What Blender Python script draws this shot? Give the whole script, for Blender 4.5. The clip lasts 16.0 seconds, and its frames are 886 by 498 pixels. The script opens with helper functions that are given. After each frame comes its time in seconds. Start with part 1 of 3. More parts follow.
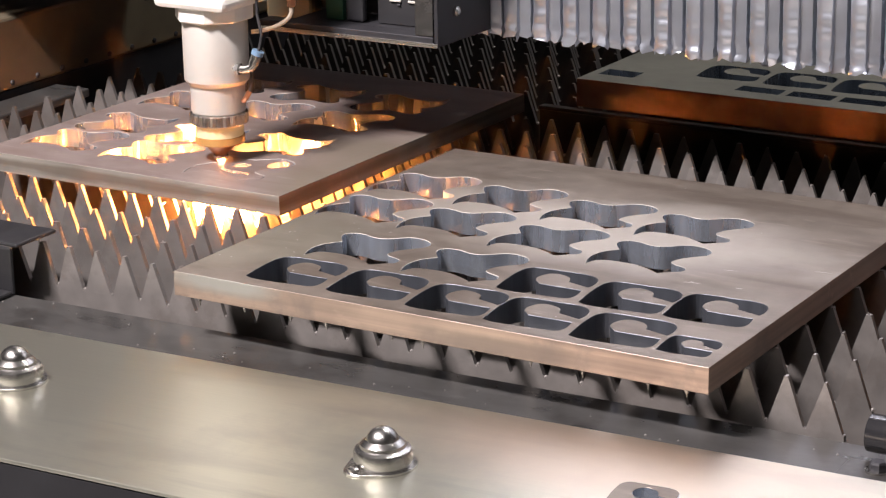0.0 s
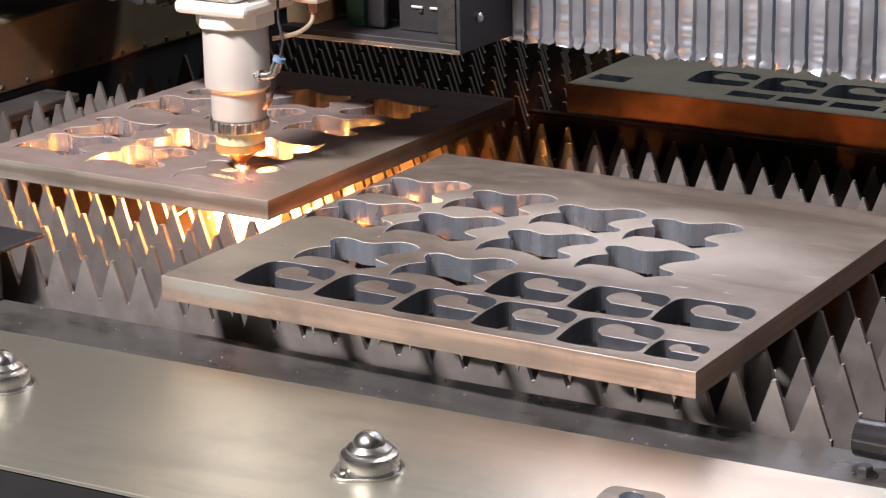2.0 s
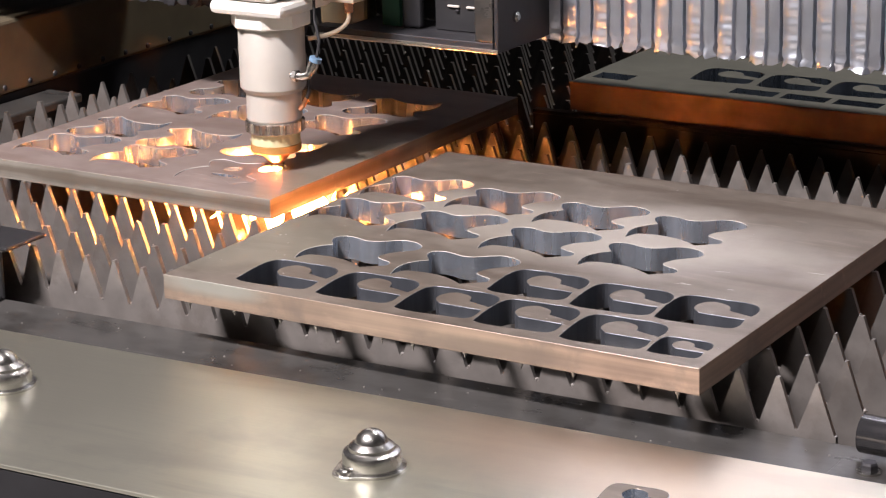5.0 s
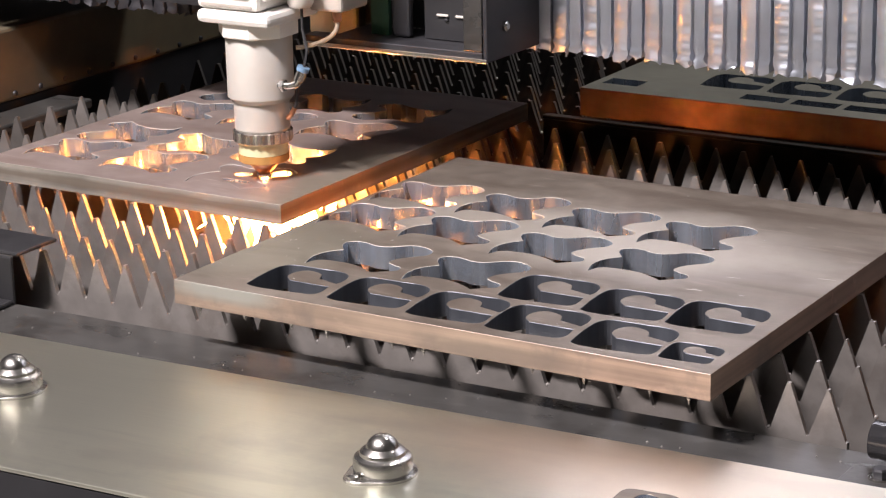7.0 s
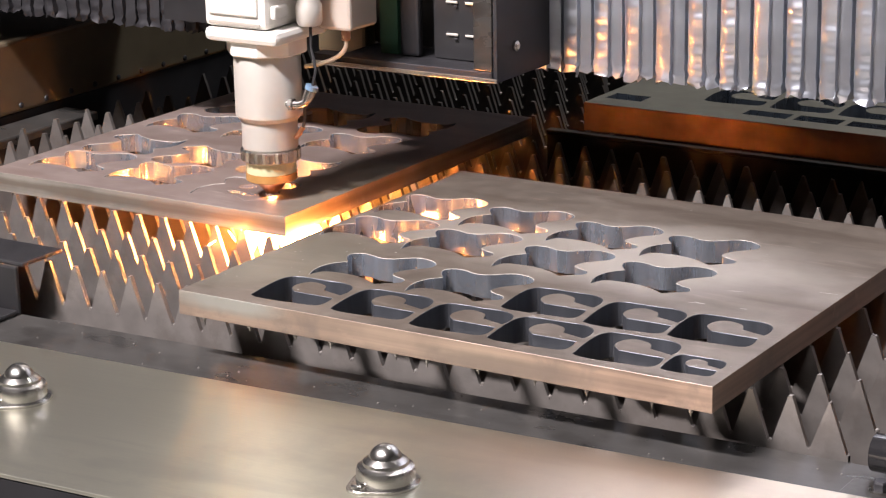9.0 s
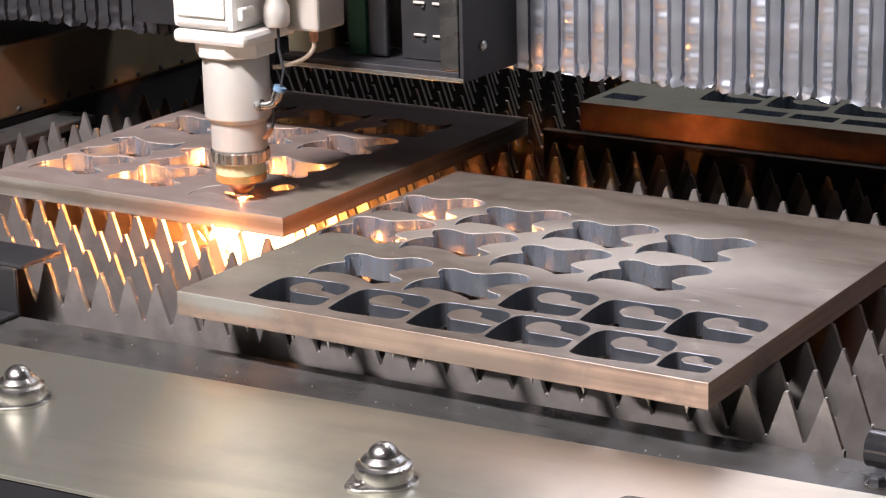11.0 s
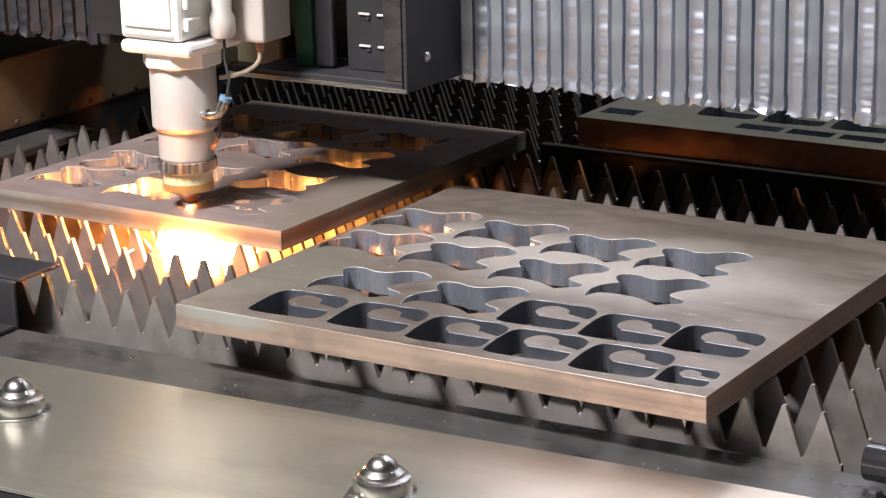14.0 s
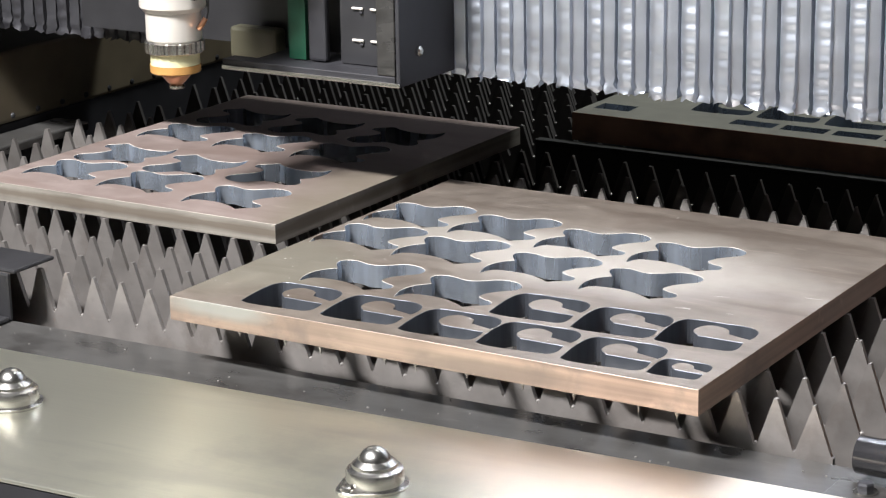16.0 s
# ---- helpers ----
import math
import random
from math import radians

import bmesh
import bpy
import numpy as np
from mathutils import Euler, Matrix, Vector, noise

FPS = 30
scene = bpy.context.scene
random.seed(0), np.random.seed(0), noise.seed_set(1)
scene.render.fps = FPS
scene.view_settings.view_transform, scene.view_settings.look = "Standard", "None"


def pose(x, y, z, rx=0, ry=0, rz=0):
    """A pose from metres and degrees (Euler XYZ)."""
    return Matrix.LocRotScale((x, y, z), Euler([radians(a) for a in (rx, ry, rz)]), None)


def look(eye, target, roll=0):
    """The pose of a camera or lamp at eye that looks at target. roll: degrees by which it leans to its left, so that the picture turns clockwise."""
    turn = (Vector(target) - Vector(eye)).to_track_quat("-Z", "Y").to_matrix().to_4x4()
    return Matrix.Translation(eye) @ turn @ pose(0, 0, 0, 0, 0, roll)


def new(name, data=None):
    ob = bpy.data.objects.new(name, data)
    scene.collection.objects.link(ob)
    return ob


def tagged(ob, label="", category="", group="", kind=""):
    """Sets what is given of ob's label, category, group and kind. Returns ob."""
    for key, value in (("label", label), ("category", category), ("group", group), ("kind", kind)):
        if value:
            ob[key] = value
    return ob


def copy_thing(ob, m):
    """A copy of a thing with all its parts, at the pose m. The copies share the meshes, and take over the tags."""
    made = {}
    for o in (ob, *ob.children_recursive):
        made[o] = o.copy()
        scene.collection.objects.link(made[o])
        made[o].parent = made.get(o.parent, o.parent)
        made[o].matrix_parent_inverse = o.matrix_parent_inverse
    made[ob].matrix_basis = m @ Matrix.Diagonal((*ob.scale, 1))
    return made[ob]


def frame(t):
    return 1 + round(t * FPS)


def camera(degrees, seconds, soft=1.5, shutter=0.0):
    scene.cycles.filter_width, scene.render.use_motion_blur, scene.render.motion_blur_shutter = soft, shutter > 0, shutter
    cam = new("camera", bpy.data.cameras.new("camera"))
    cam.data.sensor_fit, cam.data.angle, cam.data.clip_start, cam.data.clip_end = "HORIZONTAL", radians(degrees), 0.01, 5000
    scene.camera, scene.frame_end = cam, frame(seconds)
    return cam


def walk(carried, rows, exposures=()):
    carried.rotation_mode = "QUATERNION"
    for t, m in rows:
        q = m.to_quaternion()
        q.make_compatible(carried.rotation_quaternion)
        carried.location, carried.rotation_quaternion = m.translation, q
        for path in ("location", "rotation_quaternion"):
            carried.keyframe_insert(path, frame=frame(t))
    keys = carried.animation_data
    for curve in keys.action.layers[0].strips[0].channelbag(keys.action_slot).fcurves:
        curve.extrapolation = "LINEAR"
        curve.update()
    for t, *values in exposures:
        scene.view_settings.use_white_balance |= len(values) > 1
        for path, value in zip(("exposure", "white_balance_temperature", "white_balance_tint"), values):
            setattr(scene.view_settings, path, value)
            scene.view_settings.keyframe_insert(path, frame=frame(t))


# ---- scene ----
cam = camera(21.96, 16.0, soft=1.2)
PATH = [
    (0, (1.0917, -1.2596, 0.5676), (0.084, 0.3639, -0.023), -1.13),
    (0.5, (1.0927, -1.2607, 0.5669), (0.0852, 0.3652, -0.0173), -1.11),
    (1, (1.0959, -1.2598, 0.5672), (0.0886, 0.3671, -0.0146), -1.08),
    (1.5, (1.0958, -1.258, 0.5654), (0.0903, 0.3702, -0.0158), -1.03),
    (2, (1.0964, -1.2549, 0.565), (0.0907, 0.3718, -0.02), -1.09),
    (2.5, (1.0968, -1.2528, 0.5643), (0.0913, 0.373, -0.0238), -1.08),
    (3, (1.0979, -1.2514, 0.5647), (0.0925, 0.3738, -0.0252), -1.19),
    (3.5, (1.0977, -1.2512, 0.563), (0.0918, 0.374, -0.0258), -1.32),
    (4, (1.0966, -1.251, 0.5607), (0.0908, 0.3751, -0.0262), -1.34),
    (6.5, (1.0967, -1.2488, 0.5591), (0.0778, 0.3723, -0.0188), -1.31),
    (7, (1.0943, -1.2513, 0.5587), (0.0773, 0.3713, -0.0182), -1.30),
    (7.5, (1.0962, -1.2518, 0.5593), (0.078, 0.3704, -0.017), -1.28),
    (8, (1.0963, -1.2534, 0.558), (0.0769, 0.3694, -0.0142), -1.25),
    (8.5, (1.0971, -1.2579, 0.5583), (0.0765, 0.3661, -0.0082), -1.11),
    (9, (1.0987, -1.2589, 0.5569), (0.0771, 0.366, -0.0052), -1.02),
    (11.5, (1.1053, -1.2656, 0.5565), (0.0839, 0.3603, -0.0031), -1.44),
    (12, (1.1043, -1.2651, 0.555), (0.0824, 0.3608, -0.0038), -1.32),
    (12.5, (1.1049, -1.2664, 0.5579), (0.0819, 0.3588, -0.0009), -1.27),
    (13, (1.1056, -1.2688, 0.56), (0.083, 0.358, 0.0051), -1.21),
    (13.5, (1.1044, -1.2694, 0.5578), (0.0829, 0.3599, 0.0084), -1.24),
    (14, (1.1044, -1.2702, 0.557), (0.0855, 0.3614, 0.0094), -1.22),
    (14.5, (1.1055, -1.2736, 0.5569), (0.0892, 0.36, 0.0102), -1.23),
    (15, (1.1088, -1.273, 0.5547), (0.0915, 0.3606, 0.0101), -1.17),
    (15.5, (1.1092, -1.2723, 0.5528), (0.0912, 0.3608, 0.0082), -1.11),
    (16, (1.1087, -1.2736, 0.553), (0.0927, 0.3597, 0.0051), -0.96),
]
walk(cam, [(t, look(eye, target, roll)) for t, eye, target, roll in PATH],
     exposures=[(0.0, -0.16, 6800, 19), (9.2, -0.16, 6800, 19), (11.3, -0.16, 6600, 18), (14.1, -0.16, 6550, 15), (14.3, -0.06, 6500, 13), (14.5, 0.0, 6450, 11), (14.7, 0.16, 6450, 10), (15.0, 0.36, 6450, 10), (16.0, 0.35, 6450, 10)])

# ---- light ----
world = bpy.data.worlds.new("workshop")
scene.world = world
world.use_nodes = True
world.node_tree.nodes["Background"].inputs[0].default_value = (0.62, 0.66, 0.72, 1)
world.node_tree.nodes["Background"].inputs[1].default_value = 0.02


def area(name, eye, target, sx, sy, watts, colour):
    data = bpy.data.lights.new(name, "AREA")
    data.shape, data.size, data.size_y, data.energy, data.color = "RECTANGLE", sx, sy, watts, colour
    ob = new(name, data)
    ob.matrix_world = look(eye, target)
    return ob


area("ceiling_light", (-0.45, -1.5, 2.5), (-0.05, 0.35, 0), 0.7, 0.14, 278, (1.0, 0.98, 0.975))
# unseen fill lamp, added to lift the shadows and light front faces
area("ceiling_light", (0.7, -1.9, 3.0), (0.3, 0.1, 0), 1.2, 0.25, 28, (0.98, 0.98, 1.0))
area("ceiling_light", (0.5, 1.75, 3.2), (0.5, 1.5, 0), 1.6, 0.4, 75, (0.97, 1.0, 0.97))


# ---- materials ----
def material(name, colour, rough=0.5, metal=0.0, vary=0.25, grain=30.0, bump=0.0, stretch=(1, 1, 1), big=4.0, tint=None,
             rvary=0.15, coat=0.0, relief=0.002, detail=5, scuff=0.0, patch=None, spread=0.0, zones=(), streaks=None):
    """A worn surface: two scales of noise in colour and gloss, and fine relief."""
    m = bpy.data.materials.new(name)
    m.use_nodes = True
    t = m.node_tree
    n, l = t.nodes, t.links
    b = n["Principled BSDF"]
    co = n.new("ShaderNodeTexCoord")
    mp = n.new("ShaderNodeMapping")
    mp.inputs["Scale"].default_value = stretch
    l.new(co.outputs["Object"], mp.inputs["Vector"])
    fine = n.new("ShaderNodeTexNoise")
    fine.inputs["Scale"].default_value, fine.inputs["Detail"].default_value = grain, detail
    l.new(mp.outputs[0], fine.inputs["Vector"])
    broad = n.new("ShaderNodeTexNoise")
    broad.inputs["Scale"].default_value, broad.inputs["Detail"].default_value = big, 6
    l.new(co.outputs["Object"], broad.inputs["Vector"])
    mixv = n.new("ShaderNodeMix")
    mixv.inputs[0].default_value = 0.5
    l.new(fine.outputs["Fac"], mixv.inputs[2])
    l.new(broad.outputs["Fac"], mixv.inputs[3])
    ramp = n.new("ShaderNodeValToRGB")
    lo, hi = ramp.color_ramp.elements
    lo.position, hi.position = 0.3, 0.7
    dark = tint or tuple(c * (1 - vary) for c in colour)
    lo.color = (*dark, 1)
    hi.color = (*[min(1, c * (1 + vary)) for c in colour], 1)
    l.new(mixv.outputs[0], ramp.inputs[0])
    tone = ramp.outputs[0]
    if scuff:
        sm = n.new("ShaderNodeMapping")
        sm.inputs["Scale"].default_value, sm.inputs["Rotation"].default_value = (7, 34, 20), (0, 0, 0.5)
        l.new(co.outputs["Object"], sm.inputs["Vector"])
        sn = n.new("ShaderNodeTexNoise")
        sn.inputs["Scale"].default_value, sn.inputs["Detail"].default_value = 3.0, 7
        l.new(sm.outputs[0], sn.inputs["Vector"])
        sr = n.new("ShaderNodeMapRange")
        sr.inputs[1].default_value, sr.inputs[2].default_value, sr.inputs[4].default_value = 0.62, 0.76, scuff
        l.new(sn.outputs["Fac"], sr.inputs[0])
        sx = n.new("ShaderNodeMix")
        sx.data_type = "RGBA"
        l.new(sr.outputs[0], sx.inputs[0])
        l.new(tone, sx.inputs[6])
        sx.inputs[7].default_value = (*[min(1, c * 1.7) for c in colour], 1)
        tone = sx.outputs[2]
    if patch:
        colour2, size, amount = patch
        pn = n.new("ShaderNodeTexNoise")
        pn.inputs["Scale"].default_value, pn.inputs["Detail"].default_value = size, 8
        pn.inputs["Roughness"].default_value = 0.65
        l.new(co.outputs["Object"], pn.inputs["Vector"])
        pr = n.new("ShaderNodeMapRange")
        pr.inputs[1].default_value, pr.inputs[2].default_value, pr.inputs[4].default_value = 0.53, 0.62, amount
        l.new(pn.outputs["Fac"], pr.inputs[0])
        px = n.new("ShaderNodeMix")
        px.data_type = "RGBA"
        l.new(pr.outputs[0], px.inputs[0])
        l.new(tone, px.inputs[6])
        px.inputs[7].default_value = (*colour2, 1)
        tone = px.outputs[2]
    if streaks:
        # long smears of scale along the rolling direction
        colour2, scale, amount = streaks
        km = n.new("ShaderNodeMapping")
        km.inputs["Scale"].default_value, km.inputs["Rotation"].default_value = (scale * 0.22, scale, scale), (0, 0, 0.12)
        l.new(co.outputs["Object"], km.inputs["Vector"])
        kn = n.new("ShaderNodeTexNoise")
        kn.inputs["Scale"].default_value, kn.inputs["Detail"].default_value, kn.inputs["Distortion"].default_value = 1.0, 7, 0.6
        l.new(km.outputs[0], kn.inputs["Vector"])
        kr = n.new("ShaderNodeMapRange")
        kr.inputs[1].default_value, kr.inputs[2].default_value, kr.inputs[4].default_value = 0.5, 0.66, amount
        l.new(kn.outputs["Fac"], kr.inputs[0])
        kx = n.new("ShaderNodeMix")
        kx.data_type = "RGBA"
        l.new(kr.outputs[0], kx.inputs[0])
        l.new(tone, kx.inputs[6])
        kx.inputs[7].default_value = (*colour2, 1)
        tone = kx.outputs[2]
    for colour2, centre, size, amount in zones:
        # a discoloured zone with a ragged border; on the tray, a painted warm reflection
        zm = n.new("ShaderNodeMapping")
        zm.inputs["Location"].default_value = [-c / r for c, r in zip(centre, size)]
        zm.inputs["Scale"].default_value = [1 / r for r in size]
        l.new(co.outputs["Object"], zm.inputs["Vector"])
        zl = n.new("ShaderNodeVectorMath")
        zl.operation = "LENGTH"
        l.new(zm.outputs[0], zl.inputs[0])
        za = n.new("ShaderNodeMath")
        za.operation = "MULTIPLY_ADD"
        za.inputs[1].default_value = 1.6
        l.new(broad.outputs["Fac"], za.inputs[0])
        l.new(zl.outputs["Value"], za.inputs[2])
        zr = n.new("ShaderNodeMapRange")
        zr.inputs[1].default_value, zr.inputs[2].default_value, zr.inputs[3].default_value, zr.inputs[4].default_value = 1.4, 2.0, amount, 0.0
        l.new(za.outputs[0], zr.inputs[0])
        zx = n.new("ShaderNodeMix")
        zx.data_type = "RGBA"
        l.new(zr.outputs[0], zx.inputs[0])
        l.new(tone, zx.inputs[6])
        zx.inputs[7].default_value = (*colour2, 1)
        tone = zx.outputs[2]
    if spread:
        oi = n.new("ShaderNodeObjectInfo")
        vr = n.new("ShaderNodeMapRange")
        vr.inputs[3].default_value, vr.inputs[4].default_value = 1 - spread, 1 + spread
        l.new(oi.outputs["Random"], vr.inputs[0])
        hs = n.new("ShaderNodeHueSaturation")
        l.new(vr.outputs[0], hs.inputs["Value"])
        l.new(tone, hs.inputs["Color"])
        tone = hs.outputs[0]
    l.new(tone, b.inputs["Base Color"])
    mr = n.new("ShaderNodeMapRange")
    mr.inputs[3].default_value, mr.inputs[4].default_value = max(0.02, rough - rvary), min(1, rough + rvary)
    l.new(mixv.outputs[0], mr.inputs[0])
    l.new(mr.outputs[0], b.inputs["Roughness"])
    b.inputs["Metallic"].default_value = metal
    b.inputs["Coat Weight"].default_value = coat
    if bump:
        bp = n.new("ShaderNodeBump")
        bp.inputs["Strength"].default_value, bp.inputs["Distance"].default_value = bump, relief
        l.new(fine.outputs["Fac"], bp.inputs["Height"])
        l.new(bp.outputs[0], b.inputs["Normal"])
    return m


def glow(name, colour, strength):
    m = bpy.data.materials.new(name)
    m.use_nodes = True
    n = m.node_tree.nodes
    e = n.new("ShaderNodeEmission")
    e.inputs[0].default_value, e.inputs[1].default_value = (*colour, 1), strength
    m.node_tree.links.new(e.outputs[0], n["Material Output"].inputs[0])
    return m


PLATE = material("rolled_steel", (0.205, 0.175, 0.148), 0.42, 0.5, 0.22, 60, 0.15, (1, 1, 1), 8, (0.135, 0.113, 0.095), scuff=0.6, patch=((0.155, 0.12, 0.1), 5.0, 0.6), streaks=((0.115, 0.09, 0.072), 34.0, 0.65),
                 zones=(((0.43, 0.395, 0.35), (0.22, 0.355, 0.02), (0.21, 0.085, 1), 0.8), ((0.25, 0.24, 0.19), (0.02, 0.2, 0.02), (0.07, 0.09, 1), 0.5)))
PLATE_PINK = material("heated_steel", (0.35, 0.285, 0.265), 0.4, 0.5, 0.16, 50, 0.15, (1, 1, 1), 9, (0.27, 0.21, 0.19), scuff=0.5, patch=((0.31, 0.23, 0.2), 6.0, 0.5), streaks=((0.24, 0.175, 0.15), 26.0, 0.6),
                      zones=(((0.25, 0.22, 0.165), (-0.03, 0.42, 0.02), (0.08, 0.16, 1), 0.7),))
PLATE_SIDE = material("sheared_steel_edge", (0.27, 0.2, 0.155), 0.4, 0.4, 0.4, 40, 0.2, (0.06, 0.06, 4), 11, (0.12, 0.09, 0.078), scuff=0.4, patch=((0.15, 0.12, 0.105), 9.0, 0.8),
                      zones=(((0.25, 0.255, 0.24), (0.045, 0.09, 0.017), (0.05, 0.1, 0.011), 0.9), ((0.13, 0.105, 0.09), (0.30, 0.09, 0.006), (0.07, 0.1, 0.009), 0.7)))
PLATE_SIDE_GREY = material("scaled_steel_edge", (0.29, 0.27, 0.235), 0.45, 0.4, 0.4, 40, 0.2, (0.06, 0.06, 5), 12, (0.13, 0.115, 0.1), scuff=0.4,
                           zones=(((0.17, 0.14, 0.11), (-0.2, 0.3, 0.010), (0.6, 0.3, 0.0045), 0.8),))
CUT_DARK = material("dark_cut_wall", (0.105, 0.115, 0.135), 0.4, 0.6, 0.35, 60, 0.5, (1, 1, 0.05), 14, None, 0.1, 0.0, 0.002, 2)
RIM = material("heat_bleached_rim", (0.5, 0.47, 0.43), 0.6, 0.15, 0.5, 60)
CUT = material("laser_cut_wall", (0.46, 0.51, 0.58), 0.27, 0.8, 0.35, 60, 0.9, (1, 1, 0.05), 14, None, 0.1, 0.0, 0.002, 2)
PLATE_BACK = material("dark_rolled_steel", (0.225, 0.222, 0.19), 0.45, 0.4, 0.2, 60, 0.15, (1, 1, 1), 9, scuff=0.3)
RUST = material("rusty_edge", (0.24, 0.135, 0.09), 0.72, 0.0, 0.6, 30, 0.3, (0.7, 0.7, 1), 26)
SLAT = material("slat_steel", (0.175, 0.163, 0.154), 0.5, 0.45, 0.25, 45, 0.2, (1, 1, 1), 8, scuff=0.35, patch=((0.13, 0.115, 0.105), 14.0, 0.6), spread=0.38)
# slat steel darkened in colour to stand in for shade under the gantry
SLAT_SHADED = material("shaded_slat_steel", (0.085, 0.08, 0.078), 0.5, 0.45, 0.3, 45, 0.2, (1, 1, 1), 8, scuff=0.5, spread=0.3)
SLAG = material("slag_bead", (0.30, 0.285, 0.27), 0.48, 0.6, 0.3, 200)
SPECK = material("pale_spatter", (0.42, 0.40, 0.37), 0.55, 0.2, 0.2, 200)
# the tray's zone puts a reddish reflection into the steel colour
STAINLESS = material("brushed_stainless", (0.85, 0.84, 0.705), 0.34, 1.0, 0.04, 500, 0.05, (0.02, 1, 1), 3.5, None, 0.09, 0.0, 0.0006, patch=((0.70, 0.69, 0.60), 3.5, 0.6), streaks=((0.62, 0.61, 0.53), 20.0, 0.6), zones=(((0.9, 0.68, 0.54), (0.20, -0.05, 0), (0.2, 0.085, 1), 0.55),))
CHROME = material("chromed_steel", (0.56, 0.55, 0.525), 0.26, 1.0, 0.08, 60, 0, (1, 1, 1), 30, None, 0.06)
STRIP = material("grey_frame_steel", (0.085, 0.083, 0.08), 0.3, 0.5, 0.4, 50, 0.1, (0.4, 1, 1), 12, scuff=0.6, patch=((0.04, 0.037, 0.035), 9.0, 0.7))
BLACK = material("black_paint", (0.018, 0.018, 0.02), 0.45, 0.0, 0.3, 40, 0.1)
GLOSS = material("glossy_black_paint", (0.02, 0.02, 0.022), 0.2, 0.0, 0.2, 40, 0.05, coat=0.5)
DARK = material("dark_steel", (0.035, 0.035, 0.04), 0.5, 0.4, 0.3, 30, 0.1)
OLIVE = material("dusty_olive_panel", (0.15, 0.125, 0.085), 0.42, 0.2, 0.35, 20, 0.1)
BELLOWS = material("aluminised_cloth", (0.54, 0.58, 0.65), 0.4, 0.9, 0.14, 34, 0.3, (0.5, 1, 1.5), 9, None, 0.08, 0.0, 0.004, 0.6)
ALU = material("anodised_aluminium", (0.62, 0.585, 0.54), 0.4, 0.35, 0.05, 80, 0.03)
WHITE = material("white_housing", (0.78, 0.76, 0.72), 0.42, 0.05, 0.05, 30)
BEIGE = material("grey_housing", (0.42, 0.38, 0.34), 0.5, 0.05, 0.1, 30)
CERAMIC = material("ceramic_ring", (0.62, 0.58, 0.36), 0.25, 0.0, 0.08, 30)
AMBER = material("amber_ring", (0.55, 0.30, 0.10), 0.25, 0.3, 0.1, 30)
COPPER = material("copper_nozzle", (0.62, 0.33, 0.2), 0.3, 1.0, 0.15, 60)
HOSE = material("clear_hose", (0.45, 0.38, 0.3), 0.3, 0.0, 0.1, 30)
BLUE = material("blue_collar", (0.14, 0.24, 0.36), 0.35, 0.0, 0.1, 30)
DULL = material("dull_olive_plastic", (0.07, 0.066, 0.042), 0.5, 0.0, 0.15, 30)
SOOT = material("soot_black_steel", (0.012, 0.012, 0.012), 0.85, 0.0, 0.3, 40, 0.2)
GREEN = material("green_board", (0.008, 0.05, 0.028), 0.45, 0.0, 0.4, 40)
CONCRETE = material("concrete", (0.22, 0.215, 0.21), 0.8, 0.0, 0.2, 20, 0.2)
WALLPAINT = material("wall_paint", (0.24, 0.24, 0.24), 0.8, 0.0, 0.06, 8, 0.05)
HOT = glow("molten_metal", (1.0, 0.30, 0.062), 4600.0)
SPOT = glow("cutting_spot", (1.0, 0.36, 0.1), 800.0)
SPRAY = glow("molten_spray", (1.0, 0.32, 0.075), 420.0)
WARM = glow("hot_sparks", (1.0, 0.34, 0.07), 500.0)


# ---- mesh tools ----
def part(name, bm, mat, parent=None, label="", smooth=False):
    """Links a bmesh as one mesh object under a thing or a part."""
    bmesh.ops.recalc_face_normals(bm, faces=bm.faces)
    me = bpy.data.meshes.new(name)
    if smooth:
        for f in bm.faces:
            f.smooth = True
        for e in bm.edges:
            if len(e.link_faces) == 2 and e.calc_face_angle(0) > 0.6:
                e.smooth = False
    bm.to_mesh(me)
    bm.free()
    for m in mat if isinstance(mat, list) else [mat]:
        me.materials.append(m)
    ob = new(name, me)
    ob.parent = parent
    if label:
        tagged(ob, label)
    return ob


def thing(name, m, label, category, group="", kind=""):
    ob = new(name)
    ob.empty_display_size = 0.02
    ob.matrix_world = m
    return tagged(ob, label, category, group, kind)


def add_box(bm, lo, hi, bevel=0.0):
    lo, hi = Vector(lo), Vector(hi)
    m = Matrix.Translation((lo + hi) / 2) @ Matrix.Diagonal((*(hi - lo), 1))
    geo = bmesh.ops.create_cube(bm, size=1, matrix=m)
    if bevel:
        es = {e for v in geo["verts"] for e in v.link_edges}
        bmesh.ops.bevel(bm, geom=list(es), offset=bevel, segments=2, affect="EDGES", profile=0.5)
    return bm


def box(lo, hi, bevel=0.0):
    return add_box(bmesh.new(), lo, hi, bevel)


def add_lathe(bm, profile, seg=40, m=Matrix(), wobble=None):
    """A solid of revolution about z from (radius, height) pairs."""
    rings = []
    for r, z in profile:
        ring = []
        for i in range(seg):
            a = 2 * math.pi * i / seg
            rr = r * (wobble(i) if wobble else 1)
            ring.append(bm.verts.new(m @ Vector((rr * math.cos(a), rr * math.sin(a), z))))
        rings.append(ring)
    for a, b in zip(rings, rings[1:]):
        for i in range(seg):
            j = (i + 1) % seg
            bm.faces.new((a[i], a[j], b[j], b[i]))
    bm.faces.new(rings[0][::-1])
    bm.faces.new(rings[-1])
    return bm


def lathe(profile, seg=40, m=Matrix(), wobble=None):
    return add_lathe(bmesh.new(), profile, seg, m, wobble)


